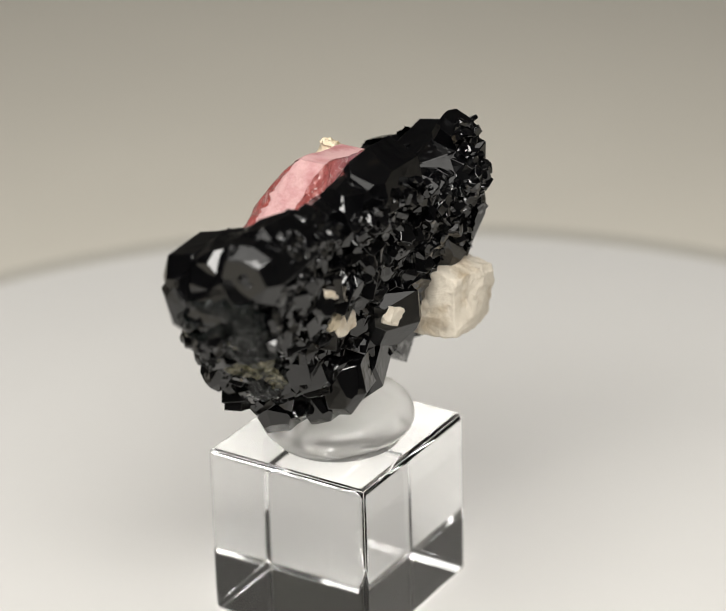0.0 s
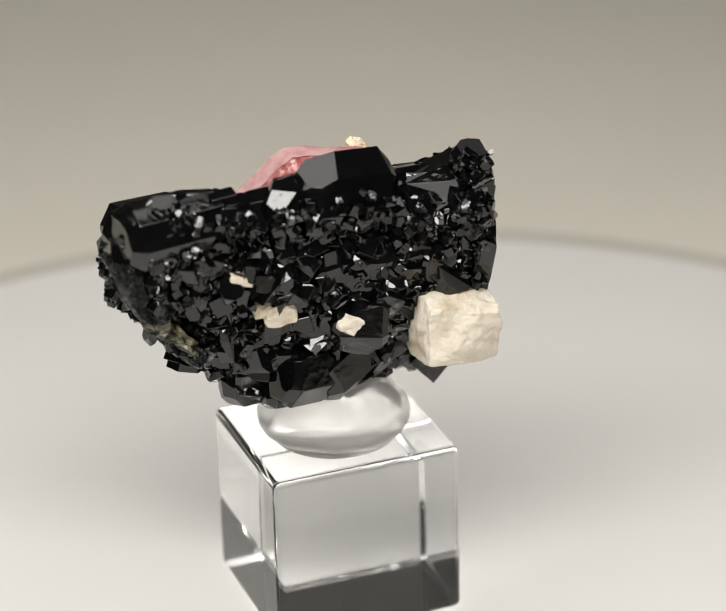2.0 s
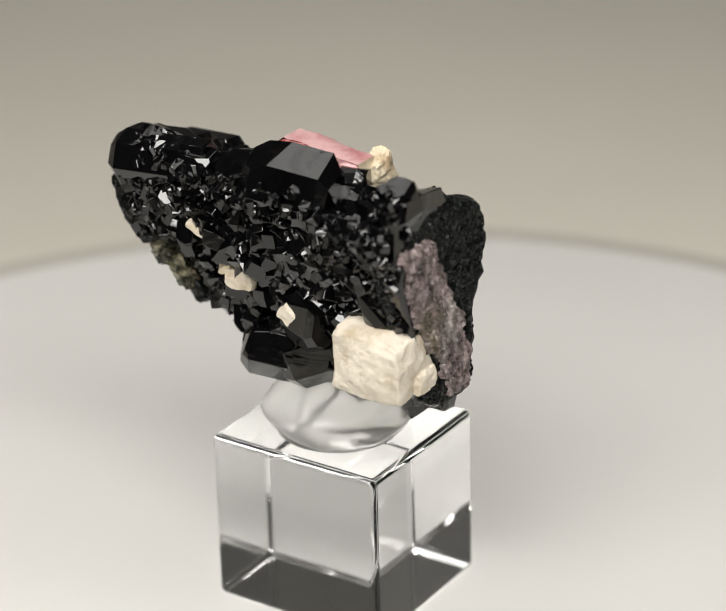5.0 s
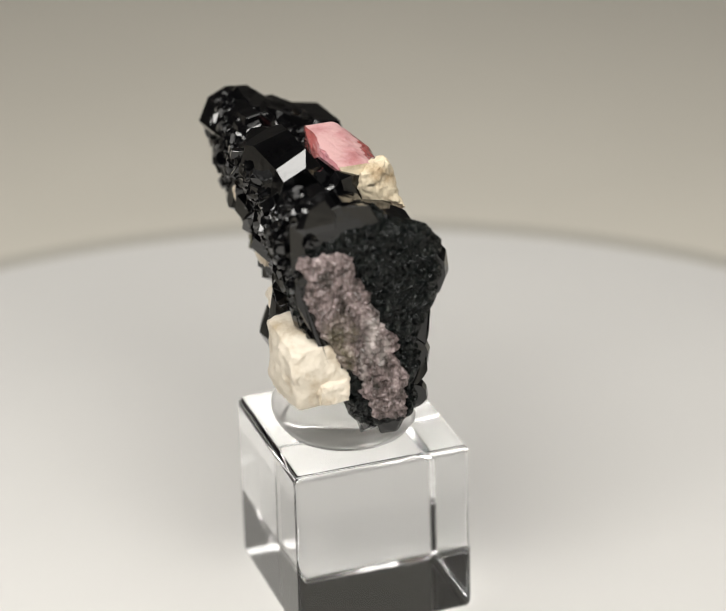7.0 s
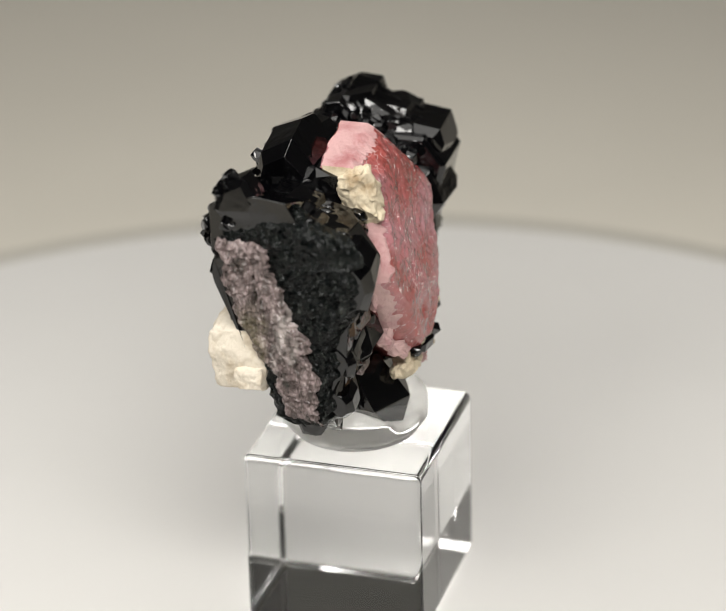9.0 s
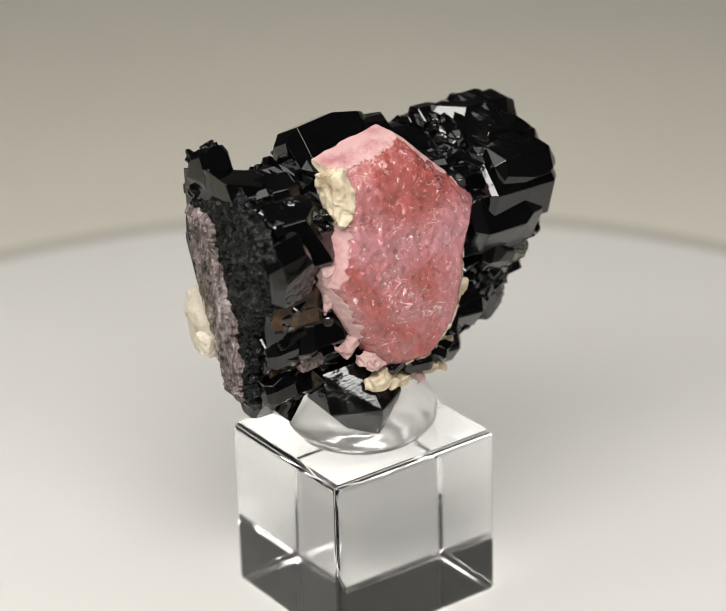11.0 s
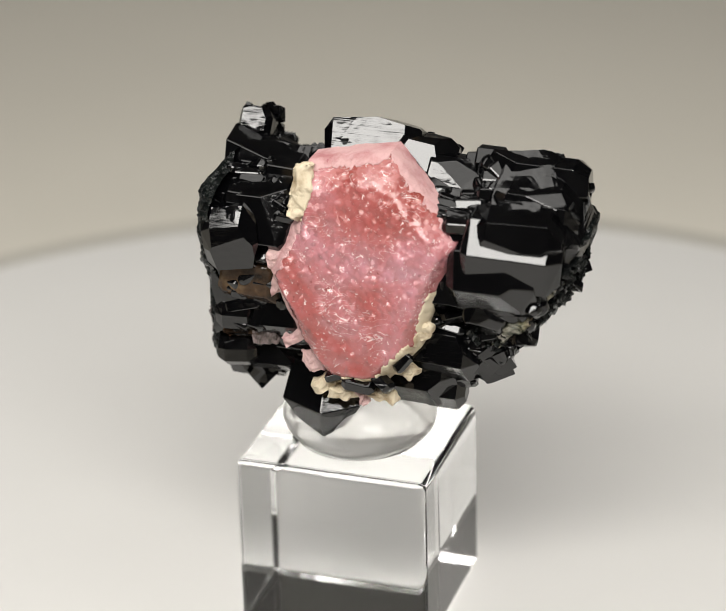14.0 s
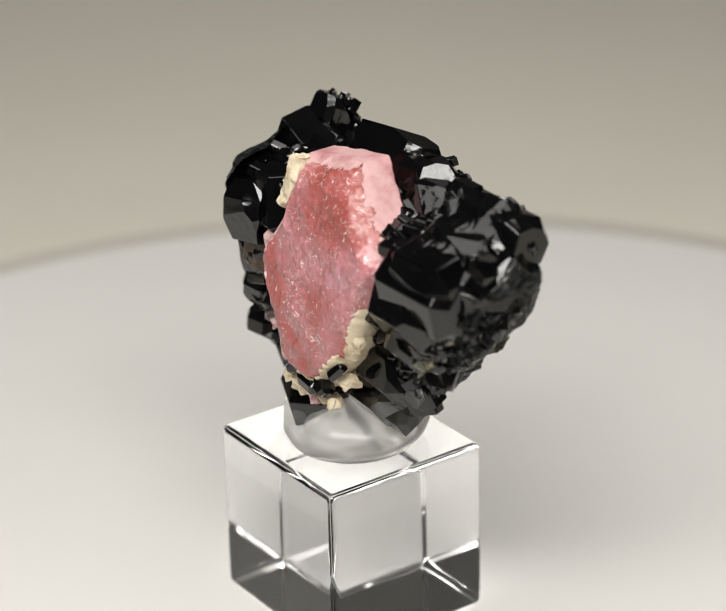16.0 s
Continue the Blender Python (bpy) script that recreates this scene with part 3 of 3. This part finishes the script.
def build_pink(parent):
    hexa = [(-9, 82.6), (-21.6, 70.6), (-17.9, 63.3), (-15.5, 54), (-9.5, 47.3), (-1, 46.2), (4.5, 54), (9.8, 63.8), (5.4, 73.0), (4.2, 80.4)]
    cu, cz = -5.5, 64.0

    def reach(a):
        best = 30.0
        for (x0, z0), (x1, z1) in zip(hexa, hexa[1:] + hexa[:1]):
            dx, dz, ex, ez = math.cos(a), math.sin(a), x1 - x0, z1 - z0
            det = dx * -ez + dz * ex
            if abs(det) < 1e-9:
                continue
            t = ((x0 - cu) * -ez + (z0 - cz) * ex) / det
            k = (dx * (z0 - cz) - dz * (x0 - cu)) / det
            if t > 0 and -0.001 <= k <= 1.001:
                best = min(best, t)
        return best

    def base(x, z):
        return lerp(z, (44, 9.6), (58, 8.6), (72, 5.4), (84, 1.6))

    def surface(a, f, lift=0.0):
        r = reach(a) * f
        x, z = cu + r * math.cos(a), cz + r * math.sin(a)
        q = Vector((x, 0, z))
        edge = 0.80 + 0.09 * noise.noise(q * 0.22 + Vector((7, 0, 0)))
        h = 3.3 * (1 - max(0, (f - edge) / (1 - edge)) ** 1.6)
        y = base(x, z) + h + 0.4 * noise.noise(q * 0.3) + 0.35 * abs(noise.noise(q * 0.7)) + 0.06 * noise.noise(q * 2.2)
        if f > 0.9:
            x += 0.2 * noise.noise(q * 0.3 + Vector((4, 0, 0)))
            z += 0.2 * noise.noise(q * 0.3 + Vector((0, 4, 0)))
        if lift:
            y += lift
        return Vector((x, y, z)) * MM

    K, R = 220, 46
    bm = bmesh.new()
    rings = [[bm.verts.new(surface(2 * math.pi * k / K, j / R)) for k in range(K)] for j in range(1, R + 1)]
    rings.append([bm.verts.new(v.co + Vector((0, -0.005, 0))) for v in rings[-1]])
    mid = bm.verts.new(surface(0, 0.0))
    for k in range(K):
        bm.faces.new((mid, rings[0][k], rings[0][(k + 1) % K]))
    for a, b in zip(rings, rings[1:]):
        for k in range(K):
            bm.faces.new((a[k], b[k], b[(k + 1) % K], a[(k + 1) % K]))
    bm.faces.new(rings[-1])
    bmesh.ops.recalc_face_normals(bm, faces=bm.faces)
    part("pink_crystal", bm, PINK, parent, "translucent salmon pink hexagonal crystal plate", smooth=True)

    # crusts that run along stretches of the rim
    for name, mat, i, j, f0, lift in (("pale_rim", PALECRUST, 0, 1, 0.972, 0.12), ("pale_rim", PALECRUST, 9, 0, 0.94, 0.2), ("ochre_rim", OCHRE, 2, 3, 0.90, 0.4), ("ochre_rim", OCHRE, 3, 4, 0.84, 0.5),
                                      ("ochre_rim", OCHRE, 4, 5, 0.88, 0.6), ("pale_rim", PALECRUST, 7, 8, 0.84, 0.2), ("rose_rim", ROSE, 6, 7, 0.91, 0.15), ("ochre_rim", OCHRE, 8, 9, 0.87, 0.3)):
        a0, a1 = (math.atan2(hexa[k][1] - cz, hexa[k][0] - cu) % (2 * math.pi) for k in (i, j))
        if a1 < a0:
            a0, a1 = a1, a0
        if a1 - a0 > math.pi:
            a0, a1 = a1, a0 + 2 * math.pi
        n, m = 70, 10
        bm = bmesh.new()
        grid = []
        for k in range(n + 1):
            a = a0 + (a1 - a0) * k / n
            inner = f0 + (0.06 if mat is not OCHRE else 0.05) * noise.noise((k * 0.12, i, 2.0)) + (0.022 if mat is not OCHRE else 0.02) * noise.noise((k * 0.4, i, 8.0)) + 0.12 * max(0, abs(2 * k / n - 1) - 0.75)
            thick = lift * (0.75 + 0.9 * noise.noise((k * 0.11, i * 3.0, 5.0)))
            row = [bm.verts.new(surface(a, inner + (1.012 - inner) * g / m, thick * min(1, g / 2.5) + (0.02 if mat is not OCHRE else 0.1) * noise.noise((k * 0.5, g * 0.6, i)) - (0.5 if g == 0 else 0.0))) for g in range(m + 1)]
            row.append(bm.verts.new(row[-1].co + Vector((0, -0.0011 if mat is ROSE else -0.0045, 0))))
            grid.append(row)
        for p, q in zip(grid, grid[1:]):
            for g in range(m + 1):
                bm.faces.new((p[g], p[g + 1], q[g + 1], q[g]))
        bmesh.ops.recalc_face_normals(bm, faces=bm.faces)
        part(name, bm, mat, parent, "pale rose crust along the pink crystal's rim" if mat is not OCHRE else "ochre crust along the pink crystal's rim", smooth=True)


def lump(c, size, mat, parent, name, label="", seed=0, rough=0.5, cuts=16, turn=(0, 0, 0), power=0.45):
    """A rounded broken block, sizes in millimetres."""
    bm = bmesh.new()
    bmesh.ops.create_cube(bm, size=2)
    bmesh.ops.subdivide_edges(bm, edges=bm.edges[:], cuts=cuts, use_grid_fill=True)
    m = Matrix.Translation(Vector(c) * MM) @ pose(0, 0, 0, *turn)
    for v in bm.verts:
        q = v.co.copy()
        s = q.normalized()
        q = q.lerp(s * 1.25, 0.42)
        q = Vector((q.x * size[0] / 2, q.y * size[1] / 2, q.z * size[2] / 2))
        w = q + Vector((seed * 7.3, 0, 0))
        q += rough * (Vector(noise.noise_vector(w * 0.22)) * 1.6 + Vector(noise.noise_vector(w * 0.6)) * 0.7 + Vector(noise.noise_vector(w * 1.6)) * 0.4)
        v.co = m @ (q * MM)
    return part(name, bm, mat, parent, label, smooth=not name.endswith("chip"))


def build_light_minerals(parent):
    lump((14.2, -11.0, 54.1), (12.6, 10.0, 10.6), CREAM, parent, "cream_block", "rough cream white feldspar block", 1, 0.42, 30, (0, 4, 0))
    lump((20.2, -9.4, 51.2), (3.0, 4.4, 3.2), CREAM, parent, "cream_chip", "", 7, 0.5, 12)
    lump((-2.4, -10.6, 56.8), (5.0, 2.4, 3.4), CREAM, parent, "cream_chip", "", 2, 0.35, 10, (0, 30, 0))
    lump((-14.2, -8.3, 60.2), (5.0, 2.6, 3.2), CREAM, parent, "cream_chip", "", 3, 0.4, 10)
    lump((-17.0, -8.7, 61.6), (2.2, 2.0, 2.4), OCHRE, parent, "ochre_chip", "", 4, 0.4, 8)
    lump((-20.4, -10.9, 67.8), (5.0, 1.3, 1.2), CREAM, parent, "cream_chip", "", 5, 0.25, 8, (0, 20, 0))
    # crust round the rim of the pink crystal
    lump((4.5, 4.8, 76.2), (2.8, 4.2, 9.0), OCHRE, parent, "ochre_crust", "pale ochre crust on the pink crystal's rim", 6, 0.85, 24, (24, -5, 0))
    for k, (u, y, z, w) in enumerate(((-8.4, 10.0, 45.6, 4.2), (-3.4, 10.0, 44.6, 3.6), (-12.6, 9.2, 49.2, 3.4), (-15.4, 8.6, 56.6, 3.0), (0.4, 9.6, 46.4, 2.8))):
        lump((u, y, z), (w * 1.25, 2.2, 1.6), OCHRE, parent, "ochre_chip", "", 20 + k, 0.95, 14, (0, 14 * k - 24, 0))
    # added black prisms that stand in for the dark gap under the pink plate
    for k, (u, z, w) in enumerate(((-9.5, 48.4, 3.2), (-6.0, 47.2, 3.6), (-2.2, 48.2, 2.6), (-13.0, 52.0, 2.4))):
        part("black_crystal", prism((u, 10.9, z), w * 1.5, w * 0.5, w * 0.42, 20 * k, (0, 25 * k - 30, 20 * k - 25), seed=300 + k, tip=(0.6, 0.7), chips=3), BLACK, parent)
    for k, (u, y, z, w) in enumerate(((2.6, 9.4, 49.6, 3.4), (5.4, 8.6, 53.0, 3.0), (8.2, 7.4, 65.5, 4.0), (8.9, 7.6, 61.5, 3.2), (-5.4, 10.8, 44.6, 3.6))):
        lump((u, y, z), (w * 1.1, 1.8, w * 0.6), ROSE, parent, "rose_chip", "", 40 + k, 0.95, 12, (0, 35 * k, 0))
    lump((11.5, 5.6, 51.5), (4.5, 2, 2.6), MAUVE, parent, "mauve_chip", "", 13, 0.4, 10)
    lump((-35.6, -3.4, 67.2), (5.0, 10.5, 13.0), GRIT, parent, "grit_patch", "grey broken patch on the pointed end", 15, 0.6, 22, (0, -24, 0))
    lump((-31.6, -0.4, 60.2), (16.0, 12.5, 2.6), SCHIST, parent, "schist_patch", "grey olive layered flank of the underside", 18, 1.1, 40, (6, 52, 0))
    lump((-28.0, -1.0, 54.6), (8, 7, 2.6), GRIT, parent, "grit_patch", "grey broken patch on the underside", 14, 0.6, 18, (0, 42, 0))


def build_specimen():
    ob = empty("mineral_specimen")
    build_core(ob)
    build_black_crystals(ob)
    build_end(ob)
    build_pink(ob)
    build_light_minerals(ob)
    build_druse(ob)
    # the cluster widens upwards from its waist to the ridge
    for piece in ob.children:
        for v in piece.data.vertices:
            v.co = (v.co.x * 1.06, v.co.y * 1.06, v.co.z + 0.085 * max(0.0, v.co.z - 0.050))
    return tagged(ob, "black crystal cluster with pink hexagonal crystal and cream block", "mineral specimen")


build_setting()
TABLE = build_turntable()
CUBE = build_cube()
PUTTY = build_putty()
SPEC = build_specimen()


def turned(t):
    """Degrees by which the turntable has gone round, clockwise from above."""
    return 18.285 * t - 0.008 * t * (t - 16) - 0.0014 * t * (t - 8) * (t - 16)


def motions():
    for thing in (TABLE, CUBE, PUTTY, SPEC):
        walk(thing, [(t, pose(0, 0, 0, 0, 0, 57 - turned(t))) for t in range(17)])


motions()
